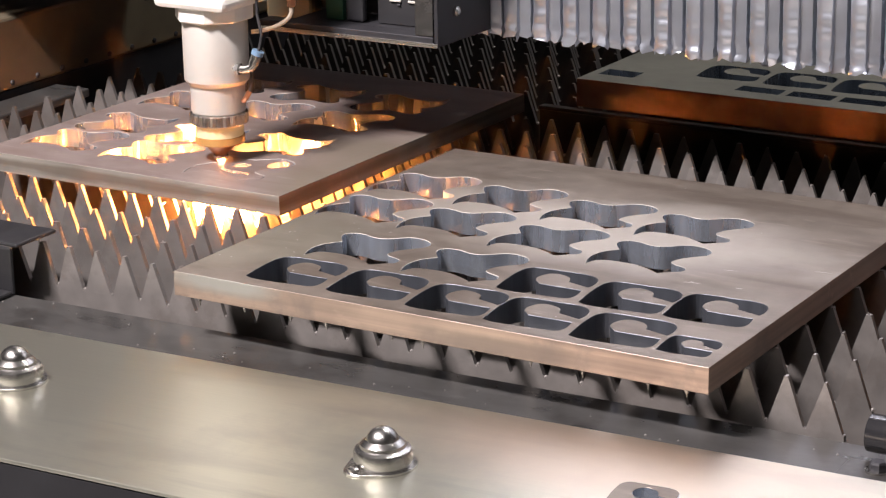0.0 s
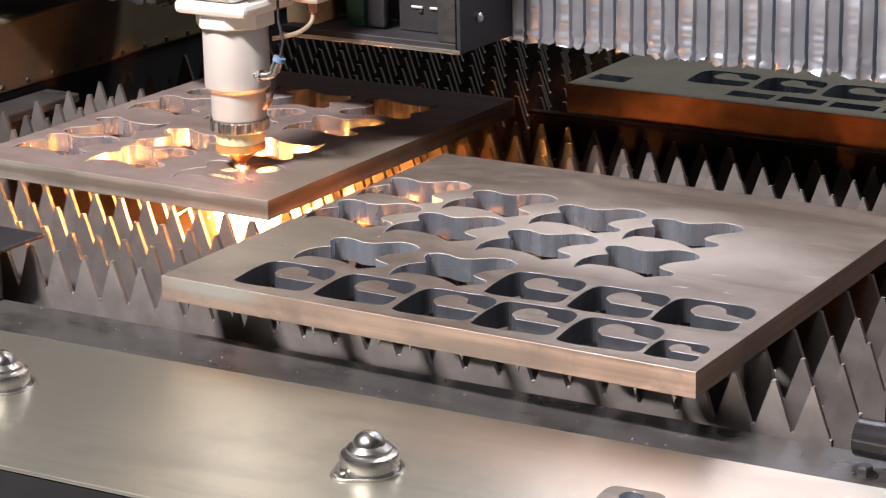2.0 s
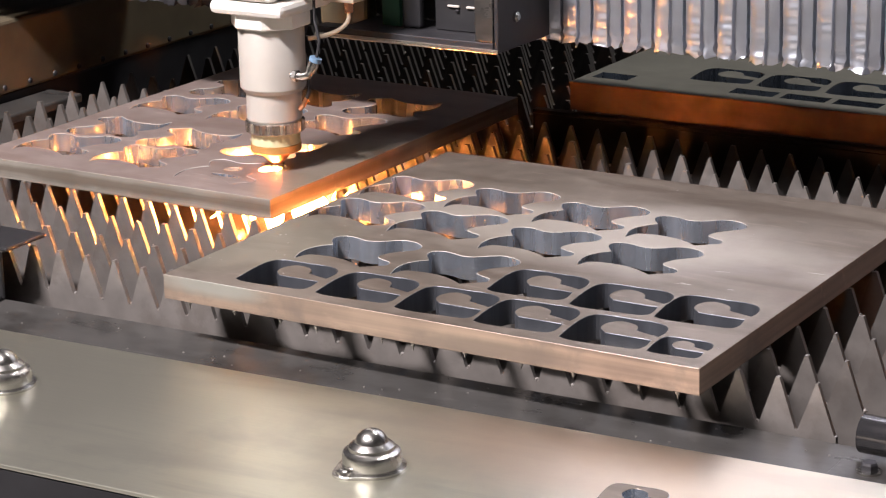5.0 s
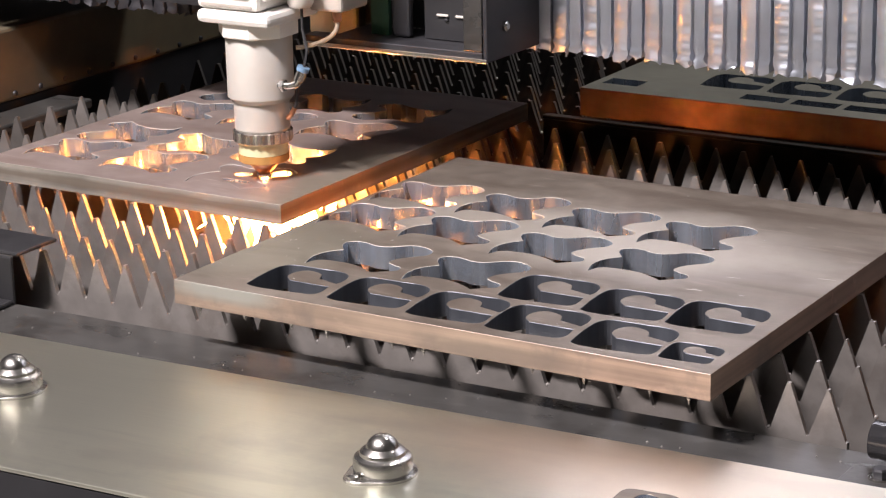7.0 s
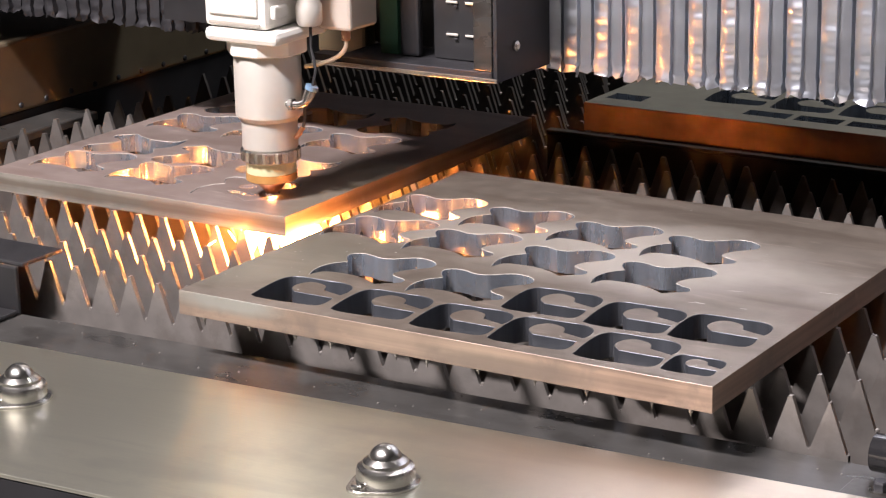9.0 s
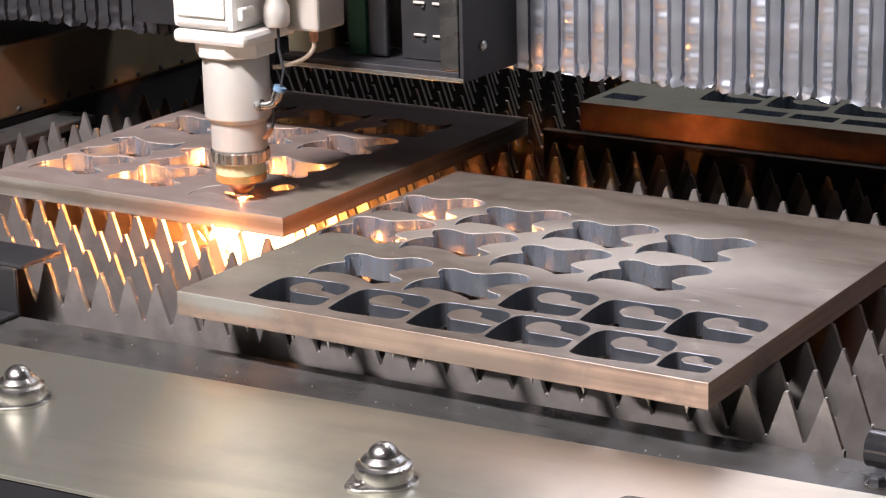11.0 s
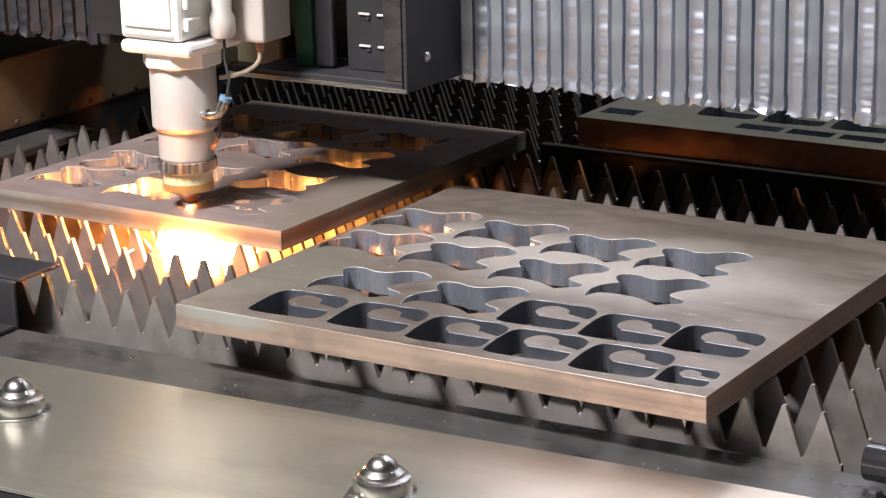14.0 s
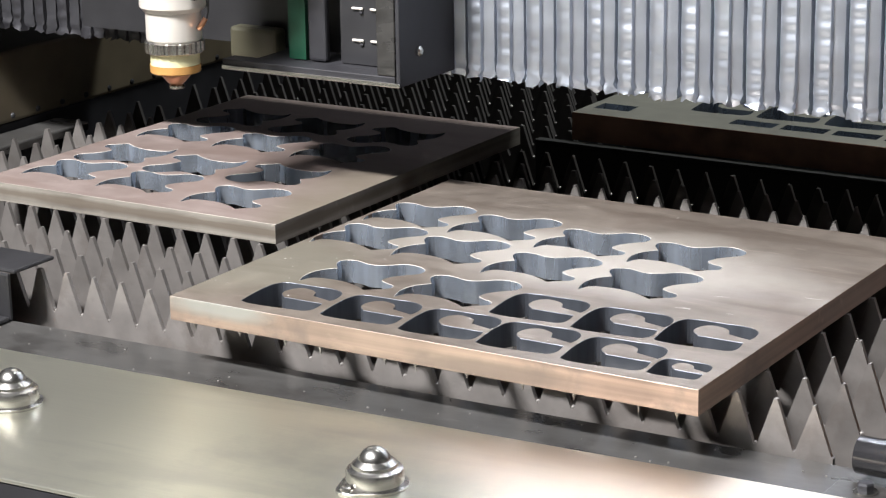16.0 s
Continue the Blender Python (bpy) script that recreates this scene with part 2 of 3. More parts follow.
def tube(points, r, seg=10):
    """A round bar along points."""
    bm = bmesh.new()
    pts = [Vector(p) for p in points]
    rings = []
    for i, p in enumerate(pts):
        d = (pts[min(i + 1, len(pts) - 1)] - pts[max(i - 1, 0)]).normalized()
        q = d.to_track_quat("Z", "Y").to_matrix()
        rings.append([bm.verts.new(p + q @ Vector((r * math.cos(k * 2 * math.pi / seg), r * math.sin(k * 2 * math.pi / seg), 0))) for k in range(seg)])
    for a, b in zip(rings, rings[1:]):
        for k in range(seg):
            bm.faces.new((a[k], a[(k + 1) % seg], b[(k + 1) % seg], b[k]))
    bm.faces.new(rings[0][::-1])
    bm.faces.new(rings[-1])
    return bm


def rounded(points, sharp=(), steps=5):
    """A smooth closed outline through control points; sharp ones stay corners."""
    n, out = len(points), []
    p = [Vector(q) for q in points]
    for i in range(n):
        a, b, c, d = p[i - 1], p[i], p[(i + 1) % n], p[(i + 2) % n]
        ta = (c - a) * 0.5 if i not in sharp else (c - b) * 0.6
        tb = (d - b) * 0.5 if (i + 1) % n not in sharp else (c - b) * 0.6
        for k in range(steps):
            s = k / steps
            out.append(b * (2 * s**3 - 3 * s**2 + 1) + ta * (s**3 - 2 * s**2 + s) + c * (-2 * s**3 + 3 * s**2) + tb * (s**3 - s**2))
    return out


def flat_solid(name, loops, thick, mats, bevel=0.0003):
    """A plate with cut-outs: the first loop is the outline, the rest are holes. Its underside is z = 0."""
    cu = bpy.data.curves.new(name, "CURVE")
    cu.dimensions, cu.fill_mode = "2D", "BOTH"
    cu.extrude, cu.bevel_depth, cu.bevel_resolution, cu.offset = thick / 2 - bevel, bevel, 0, -bevel
    for loop in loops:
        sp = cu.splines.new("POLY")
        sp.points.add(len(loop) - 1)
        for q, v in zip(sp.points, loop):
            q.co = (v[0], v[1], 0, 1)
        sp.use_cyclic_u = True
    ob = bpy.data.objects.new(name, cu)
    scene.collection.objects.link(ob)
    me = bpy.data.meshes.new_from_object(ob.evaluated_get(bpy.context.evaluated_depsgraph_get()))
    bpy.data.objects.remove(ob)
    me.transform(Matrix.Translation((0, 0, thick / 2)))
    bm = bmesh.new()
    bm.from_mesh(me)
    bmesh.ops.remove_doubles(bm, verts=bm.verts, dist=1e-5)
    bm.to_mesh(me)
    bm.free()
    me.materials.clear()
    for m in mats:
        me.materials.append(m)
    xs, ys = [v[0] for v in loops[0]], [v[1] for v in loops[0]]
    x0, x1, y0, y1 = min(xs), max(xs), min(ys), max(ys)
    for f in me.polygons:
        f.use_smooth = False
        if abs(f.normal.z) < 0.5:
            c = f.center
            rim = min(c.x - x0, x1 - c.x, c.y - y0, y1 - c.y) < 0.003
            f.material_index = 1 if rim else 2
        elif f.normal.z < 0.95 and f.normal.z > 0 and min(f.center.x - x0, x1 - f.center.x, f.center.y - y0, y1 - f.center.y) > 0.004:
            f.material_index = min(3, len(mats) - 1) if len(mats) > 3 else 0
        elif 0 < f.normal.z < 0.95:
            f.material_index = 1
    return me


# ---- outlines of the cut-outs, in metres from their lower left tip ----
MM = 0.001
ANIMAL = rounded([(x * MM, y * MM) for x, y in (
    (0, 0), (-4.4, 14), (-4.6, 26), (-0.5, 37), (7, 45.5), (-1, 56), (-3, 64), (1, 69), (7, 71), (15, 70), (24, 67), (33, 68), (41, 73), (48, 79),
    (56, 82), (67, 80), (75.5, 73), (76, 63), (68, 54), (61, 45), (58.5, 34), (66, 28.5), (75, 25), (77, 17), (69, 10.5), (61, 3.5), (50, 10),
    (36, 15), (21, 16), (5, 12.5))], {0, 4, 25}, 4)
LETTER = rounded([(x * MM, y * MM) for x, y in (
    (0, -1), (-3, 21), (-4, 40), (-2, 51), (6, 57), (31, 58), (45, 59), (56, 56), (62, 49), (64, 38), (63, 31), (44, 36), (40, 45), (33, 49),
    (25, 50), (19, 46), (16, 37), (18, 29), (25, 22), (62, 22), (64, 8), (60, 0), (45, -2), (24, -4), (8, -4))], {0, 10, 11, 18, 19}, 4)


def moved(loop, x, y, turn=0.0, size=1.0):
    c, s = math.cos(radians(turn)) * size, math.sin(radians(turn)) * size
    return [Vector((x + c * p[0] - s * p[1], y + s * p[0] + c * p[1])) for p in loop]


def rect(x0, y0, x1, y1):
    return [Vector(p) for p in ((x0, y0), (x1, y0), (x1, y1), (x0, y1))]


# ---- setting ----
def setting(name, bm, mat, label):
    return tagged(part(name, bm, mat), label, name.split("_")[0], "", "structure")


setting("floor", box((-6, -6, -1.0), (6, 6, -0.9)), CONCRETE, "grey concrete workshop floor under the machine")
setting("ceiling", box((-6, -6, 4.2), (6, 6, 4.3)), WALLPAINT, "pale painted workshop ceiling")
setting("wall_south", box((-6, -6.1, -0.9), (6, -6, 4.2)), WALLPAINT, "pale painted workshop wall")
setting("wall_east", box((6, -6, -0.9), (6.1, 6, 4.2)), WALLPAINT, "pale painted workshop wall")
setting("wall_west", box((-6.1, -6, -0.9), (-6, 6, 4.2)), WALLPAINT, "pale painted workshop wall")
setting("wall_north", box((-6, 6, -0.9), (6, 6.1, 4.2)), WALLPAINT, "pale painted workshop wall")

# machine housing
housing = thing("machine_housing", pose(0, 0, 0), "dark sheet-metal laser machine enclosure, open at the front", "enclosure")
part("back_panel", box((-1.4, 2.3, -0.9), (1.6, 2.33, 1.6)), DARK, housing)
part("side_panel", box((-1.43, 0.2, -0.9), (-1.4, 2.33, 1.6)), DARK, housing)
part("scrap_tray", box((-0.9, 0.1, -0.32), (1.1, 2.2, -0.30)), DARK, housing)
part("front_panel", box((-1.4, -0.16, -0.9), (1.6, -0.13, -0.09)), BLACK, housing)

rail = thing("side_rail", pose(-0.62, 0, 0), "dusty olive steel side rail beside the slats", "rail")
part("rail_body", box((-0.2, 0.25, -0.0035), (0, 2.2, 0.078), 0.004), OLIVE, rail)
part("rail_foot", box((-0.2, 0.25, -0.25), (-0.004, 2.2, -0.004), 0.002), DARK, rail)
for k in range(24):
    part("rivet", lathe([(0.0035, 0), (0.003, 0.0015), (0.0015, 0.0022)], 10, Matrix.Translation((0.0, 0.43 + 0.042 * k, 0.004)) @ Euler((0, math.pi / 2, 0)).to_matrix().to_4x4()), DARK, rail)


# ---- slats ----
def slat_mesh(seed):
    """One upright toothed strip; its tooth tips lie at z = 0."""
    rnd = random.Random(seed)
    bm = bmesh.new()
    pitch, x0, count, deep, half = 0.03, -0.553, 37, 0.0365, 0.002
    top = []
    for k in range(count):
        cx = x0 + k * pitch + rnd.uniform(-0.0006, 0.0006)
        blunt = rnd.choice((0.0006, 0.001, 0.0014, 0.002))
        low = -rnd.choice((0, 0, 0, 0.0008, 0.002))
        top += [(cx - pitch / 2 + 0.0012, -deep), (cx - blunt, low), (cx + blunt, low), (cx + pitch / 2 - 0.0012, -deep)]
    for side in (-half, half):
        for i in range(0, len(top), 4):
            q = [bm.verts.new((x, side, z)) for x, z in top[i:i + 4]]
            mid = x0 + i // 4 * pitch
            q += [bm.verts.new((mid + dx, side, z)) for dx, z in ((pitch / 2, -deep - 0.0008), (pitch / 2, -0.13), (-pitch / 2, -0.13), (-pitch / 2, -deep - 0.0008))]
            bm.faces.new(q if side > 0 else q[::-1])
    bm.verts.ensure_lookup_table()
    n = len(bm.verts) // 2
    for i in range(0, n, 8):
        for a, c in ((7, 0), (0, 1), (1, 2), (2, 3), (3, 4)):
            bm.faces.new((bm.verts[i + a], bm.verts[i + c], bm.verts[n + i + c], bm.verts[n + i + a]))
    return bm


def bead_mesh(seed):
    rnd = random.Random(seed + 50)
    bm = bmesh.new()
    for k in range(37):
        x = -0.553 + 0.03 * k
        if rnd.random() < 0.75:
            bmesh.ops.create_icosphere(bm, subdivisions=1, radius=rnd.uniform(0.0007, 0.0013), matrix=Matrix.Translation((x + rnd.uniform(-0.001, 0.001), rnd.uniform(-0.001, 0.001), rnd.uniform(-0.001, 0.0004) - 0.0012)))
        if rnd.random() < 0.7:
            bmesh.ops.create_icosphere(bm, subdivisions=1, radius=rnd.uniform(0.0012, 0.0022), matrix=Matrix.Translation((x + 0.015, rnd.uniform(-0.001, 0.001), -0.036)))
    return bm


SLAT_MESHES = []
for k in range(4):
    pair = [part("support_slat", slat_mesh(k), SLAT), part("slag_crust", bead_mesh(k), SLAG)]
    SLAT_MESHES.append([ob.data for ob in pair])
    for ob in pair:
        bpy.data.objects.remove(ob)
for j in range(36):
    if j == 12:
        continue
    ob = new("support_slat", SLAT_MESHES[j % 4][0])
    ob.location = (0, 0.157 + 0.0527 * j, 0)
    # rows behind the cross bar get their shade from the darker steel colour
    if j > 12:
        ob.material_slots[0].link, ob.material_slots[0].material = "OBJECT", SLAT_SHADED
    tagged(ob, "toothed steel support slat, shade behind the bar put into its colour" if j > 12 else "grey toothed steel support slat of the cutting bed", "slat", "cutting bed slats")
    beads = new("slag_crust", SLAT_MESHES[j % 4][1])
    beads.parent = ob
    tagged(beads, "bright solidified slag beads", kind="stuff")
bar = thing("cross_bar", pose(0, 0.79, 0), "black steel cross bar between the two halves of the bed", "bar")
part("bar_web", box((-0.055, -0.004, -0.14), (0.56, 0.004, -0.0045), 0.001), SOOT, bar)
part("bar_top", box((-0.055, -0.0055, -0.004), (0.56, 0.0055, 0.0), 0.001), SOOT, bar)
ledge = thing("bed_ledge", pose(-0.57, 0.3, -0.012), "worn grey steel ledge at the end of the slats", "ledge")
part("ledge_plate", box((-0.05, 0, -0.01), (-0.001, 0.37, 0), 0.002), STRIP, ledge)
part("ledge_web", box((-0.05, 0, -0.2), (-0.044, 0.37, -0.0105)), DARK, ledge)
rail_b = thing("side_rail", pose(0.62, 0, 0), "dark rusty steel rail beside the slats", "rail")
part("rail_body", box((0, 0.2, -0.25), (0.06, 2.2, 0.0), 0.004), RUST, rail_b)

# ---- plates ----
MX, MY = -0.001, 0.095
holes = [moved(ANIMAL, x, y) for x, y in ((0.0068, 0.362), (0.0955, 0.361), (0.1855, 0.355), (0.2755, 0.354), (0.0065, 0.280), (0.091, 0.2775),
                                          (0.184, 0.2695), (0.277, 0.267), (0.066, 0.1795), (0.1585, 0.179))]
holes += [moved(LETTER, x - 0.003, y - 0.007) for x, y in ((0.060, 0.121), (0.135, 0.122), (0.208, 0.12), (0.277, 0.12), (0.350, 0.118), (0.248, 0.189),
                                           (0.321, 0.187), (0.390, 0.19))]
holes += [moved(LETTER, 0.416, 0.113, 0, 0.6)]
me = flat_solid("steel_plate", [rect(MX, MY, 0.465, 0.526)] + holes, 0.02, [PLATE, PLATE_SIDE, CUT, RIM, CUT_DARK])
# letter-hole walls and rims take the darker cut-wall material
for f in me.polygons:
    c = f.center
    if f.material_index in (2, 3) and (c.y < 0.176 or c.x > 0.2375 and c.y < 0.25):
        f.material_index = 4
front_plate = tagged(new("steel_plate", me), "thick brown steel plate with rows of curved cut-outs", "plate", "steel plates on the slats")
front_plate.location = (0, 0, 0)

rnd = random.Random(11)
for k in range(11):
    x = 0.02 + 0.43 * k / 10 + rnd.uniform(-0.008, 0.008)
    drop = part("dross", lathe([(0.0022, 0.0005), (0.0016, -0.003), (0.0009, -rnd.uniform(0.003, 0.005)), (0.0004, -rnd.uniform(0.0055, 0.008))], 7, Matrix.Translation((x, rnd.uniform(0.098, 0.104), 0))), SLAG, front_plate)
def inside(loop, x, y):
    """True where (x, y) lies inside the closed outline."""
    odd = False
    for a, b in zip(loop, loop[1:] + loop[:1]):
        if (a[1] > y) != (b[1] > y) and x < a[0] + (y - a[1]) / (b[1] - a[1]) * (b[0] - a[0]):
            odd = not odd
    return odd


bm = bmesh.new()
rnd = random.Random(31)
for k in range(22):
    x, y = (rnd.gauss(0.03, 0.04), rnd.gauss(0.25, 0.05)) if k % 3 else (rnd.uniform(0.0, 0.46), rnd.uniform(0.1, 0.52))
    if 0.002 < x < 0.462 and not any(inside(h, x + u, y + v) for h in holes for u in (-0.002, 0.002) for v in (-0.002, 0.002)):
        size = Matrix.Diagonal((rnd.uniform(0.0004, 0.0015), rnd.uniform(0.0003, 0.0008), 0.0002, 1))
        bmesh.ops.create_icosphere(bm, subdivisions=1, radius=1, matrix=Matrix.Translation((x, y, 0.0201)) @ Euler((0, 0, rnd.uniform(0, 3))).to_matrix().to_4x4() @ size)
for k in range(6):
    # pale scratches near the edge
    x, y, turn = rnd.uniform(0.34, 0.455), rnd.uniform(0.24, 0.36), rnd.gauss(0.1, 0.25)
    if not any(inside(h, x + u * math.cos(turn), y + u * math.sin(turn)) for h in holes for u in (-0.01, -0.005, 0, 0.005, 0.01)):
        size = Matrix.Diagonal((rnd.uniform(0.002, 0.009), rnd.uniform(0.0003, 0.0007), 0.0001, 1))
        bmesh.ops.create_icosphere(bm, subdivisions=1, radius=1, matrix=Matrix.Translation((x, y, 0.02005)) @ Euler((0, 0, turn)).to_matrix().to_4x4() @ size)
tagged(part("spatter", bm, SPECK, front_plate), "pale spatter specks", kind="stuff")
holes2 = [moved(ANIMAL, x, y) for x, y in ((-0.388, 0.351), (-0.291, 0.348), (-0.1823, 0.3403))]
holes2 += [moved(ANIMAL, x, y, 180) for x, y in ((-0.3145, 0.507), (-0.2215, 0.501), (-0.1255, 0.509))]
holes2 += [moved(ANIMAL, x + 0.0095, y - 0.013) for x, y in ((-0.40, 0.546), (-0.302, 0.546), (-0.205, 0.546))]
holes2 += [moved(ANIMAL, x + 0.0095, y - 0.013, 180) for x, y in ((-0.318, 0.712), (-0.222, 0.712), (-0.122, 0.712))]
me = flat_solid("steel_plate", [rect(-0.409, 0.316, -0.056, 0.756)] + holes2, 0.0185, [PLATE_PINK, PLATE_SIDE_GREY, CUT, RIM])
left_plate = tagged(new("steel_plate", me), "steel plate being cut under the laser head, curved holes", "plate", "steel plates on the slats")

holes3 = [rect(-0.008, 0.829, 0.033, 0.855), rect(0.150, 0.826, 0.198, 0.848), rect(0.206, 0.826, 0.254, 0.848), rect(0.262, 0.826, 0.31, 0.848),
          rect(0.318, 0.826, 0.366, 0.848)]
holes3 += [moved(LETTER, x, 0.868) for x in (0.088, 0.163, 0.238, 0.313, 0.388)]
me = flat_solid("steel_plate", [rect(-0.018, 0.8, 0.75, 1.25)] + holes3, 0.03, [PLATE_BACK, RUST, CUT])
back_plate = tagged(new("steel_plate", me), "thick dark steel plate with rusty edge and cut-outs", "plate", "steel plates on the slats")

# the cut-out that drops when the contour closes
cx, cy = 0.038, 0.040
slug_loop = [Vector((cx + (p[0] - cx) * 0.982, cy + (p[1] - cy) * 0.982)) for p in ANIMAL]
ring = lambda x, y, a, b, tilt: [Vector((x + a * math.cos(k * math.pi / 12) * math.cos(tilt) - b * math.sin(k * math.pi / 12) * math.sin(tilt),
                                         y + a * math.cos(k * math.pi / 12) * math.sin(tilt) + b * math.sin(k * math.pi / 12) * math.cos(tilt))) for k in range(24)]
me = flat_solid("cut_blank", [slug_loop, ring(0.064, 0.063, 0.0105, 0.0125, 0.2), ring(0.033, 0.047, 0.009, 0.0065, 0.5), ring(0.041, 0.0255, 0.017, 0.0042, -0.05)],
                0.0183, [PLATE_PINK, CUT, CUT])
blank = tagged(new("cut_blank", me), "curved steel blank lying loose in its contour", "cut blank")

# loose letter-shaped blanks on the tray
me = flat_solid("letter_blank", [[q * 0.62 for q in LETTER]], 0.018, [PLATE, CUT, CUT])
for x, y in ((0.474, -0.077), (0.530, -0.081)):
    ob = tagged(new("letter_blank", me), "small grey letter-shaped steel blank lying on the tray", "cut blank", "loose blanks")
    ob.matrix_world = pose(x, y, -0.03, 0, 0, 3)

# ---- tray and balls ----
tray = thing("front_tray", pose(0.25, 0.060, -0.03, 0, 0, 2.8), "brushed stainless steel tray along the front of the bed", "tray")
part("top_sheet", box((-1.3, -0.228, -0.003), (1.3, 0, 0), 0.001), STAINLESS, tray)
part("front_lip", box((-1.3, -0.2270, -0.07), (1.3, -0.2240, -0.0035), 0.001), BLACK, tray)
part("back_lip", box((-1.3, -0.003, -0.03), (1.3, 0.0, -0.0035), 0.001), STAINLESS, tray)
strip = thing("front_rail", pose(0.25, 0, -0.038, 0, 0, 2.0), "grey steel frame bar in front of the slats", "frame")
part("rail_top", box((-1.3, 0.02, -0.006), (1.3, 0.138, 0), 0.002), STRIP, strip)
part("rail_web", box((-1.3, 0.132, -0.10), (1.3, 0.137, -0.0065), 0.001), STRIP, strip)

rnd = random.Random(21)
bm = bmesh.new()
for k in range(70):
    bmesh.ops.create_icosphere(bm, subdivisions=1, radius=rnd.uniform(0.0004, 0.0011), matrix=Matrix.Translation((rnd.uniform(-0.5, 0.4), rnd.uniform(0.04, 0.136), 0.0002)))
tagged(part("spatter", bm, SLAG, strip), "tiny bright spatter beads", kind="stuff")

# black folded bracket and clamp at the two ends of the bed
bracket = thing("end_bracket", pose(-0.19, 0.13, -0.038), "black folded steel bracket over the slat ends", "bracket")
part("top_flange", box((-0.14, -0.012, 0.043), (0.003, 0.04, 0.047), 0.002), BLACK, bracket)
part("web", box((-0.14, -0.013, 0.0), (-0.004, -0.009, 0.0428), 0.002), BLACK, bracket)
part("foot_flange", box((-0.14, -0.06, 0.0), (-0.004, -0.0135, 0.005), 0.002), BLACK, bracket)
clamp = thing("end_clamp", pose(0.575, 0.13, -0.038), "black round clamp bar with hex bolt", "clamp")
part("round_bar", lathe([(0.013, 0), (0.0135, 0.001), (0.0135, 0.25)], 32, pose(-0.004, 0, 0.0185, 0, 90, 0)), GLOSS, clamp, smooth=True)
part("base_plate", box((-0.012, -0.05, -0.001), (0.25, -0.015, 0.004), 0.001), STRIP, clamp)
part("bolt", lathe([(0.0055, 0.004), (0.006, 0.005), (0.006, 0.010), (0.0052, 0.0115)], 6, pose(0.013, -0.03, 0)), DARK, clamp)
part("washer", lathe([(0.0085, 0.004), (0.0085, 0.0055)], 20, pose(0.013, -0.03, 0)), CHROME, clamp)


def ball_unit(m):
    ob = thing("ball_unit", m, "chromed ball transfer unit bolted on the tray", "ball roller", "ball transfer units")
    plate = [(0.0235 * math.cos(a), 0.0235 * math.sin(a)) for a in np.linspace(-2.2, 2.2, 24)] + [(-0.026, 0.009), (-0.0295, 0.005), (-0.0305, 0), (-0.0295, -0.005), (-0.026, -0.009)]
    flange = new("flange", flat_solid("flange", [[Vector(q) for q in plate]], 0.0024, [CHROME, CHROME, CHROME]))
    flange.parent = ob
    part("cup", lathe([(0.0203, 0.0025), (0.0203, 0.0110), (0.0194, 0.0128), (0.0168, 0.0138), (0.0160, 0.0144), (0.0156, 0.0166), (0.0138, 0.0182), (0.0118, 0.0196)], 48), CHROME, ob, smooth=True)
    part("ball", lathe([(0.0118 * math.cos(a), 0.0165 + 0.0118 * math.sin(a)) for a in np.linspace(0, 1.5, 10)], 36), CHROME, ob, smooth=True)
    part("rivet", lathe([(0.0042, 0.0024), (0.0038, 0.0042), (0.002, 0.0052)], 18, Matrix.Translation((-0.0245, 0, 0))), CHROME, ob, smooth=True)
    return ob


first = ball_unit(pose(0.296, -0.060, -0.03, 0, 0, 68))
copy_thing(first, pose(-0.036, -0.056, -0.03, 0, 0, 75))

# ---- gantry: carriage, bellows, head; their origin is under the nozzle at z = 0 ----
carriage = thing("gantry_carriage", pose(-0.182, 0.355, 0), "dark gantry carriage frame with green circuit board", "carriage")
part("bottom_ledge", box((-0.06, 0.135, 0.116), (0.142, 0.155, 0.124), 0.001), DARK, carriage)
part("ledge_lip", box((-0.06, 0.1335, 0.1140), (0.1475, 0.1349, 0.1185), 0.0006), CHROME, carriage, "bare steel lower lip")
part("front_post", box((0.122, 0.135, 0.1245), (0.142, 0.155, 1.2), 0.001), STRIP, carriage)
part("side_plate", box((0.1425, 0.136, 0.114), (0.147, 0.235, 1.2), 0.001), DARK, carriage)
# added plate; closes the carriage floor so its shadow has no gap
part("bottom_plate", box((-0.033, 0.1555, 0.117), (0.1415, 0.2095, 0.1235), 0.001), DARK, carriage)
panel = part("vent_panel", box((0.058, 0.17, 0.1245), (0.1215, 0.175, 1.2)), BLACK, carriage)
for z in (0.147, 0.178, 0.209, 0.24):
    for x in (0.079, 0.1):
        part("vent_slot", box((x - 0.0065, 0.1675, z), (x + 0.0065, 0.1697, z + 0.0025), 0.0008), ALU, panel)
        part("vent_slot", box((x - 0.004 + 0.006, 0.1675, z - 0.004), (x + 0.006, 0.1697, z - 0.0015), 0.0008), DARK, panel)
part("circuit_board", box((0.0, 0.165, 0.1245), (0.020, 0.17, 1.2)), GREEN, carriage)
part("cable_duct", box((0.024, 0.163, 0.1245), (0.045, 0.172, 1.2), 0.003), DARK, carriage)
part("terminal_box", box((-0.092, 0.19, 0.112), (-0.034, 0.209, 0.145), 0.004), DULL, carriage)
part("side_bolt", lathe([(0.005, 0), (0.005, 0.003), (0.003, 0.0045)], 14, pose(0.147, 0.168, 0.144, 0, 90, 0)), CHROME, carriage, smooth=True)
part("back_plate", box((-0.30, 0.21, 0.1245), (0.1415, 0.22, 1.2)), BLACK, carriage)

beam = thing("gantry_beam", pose(-0.182, 0.355, 0), "dark gantry beam behind the carriage", "beam")
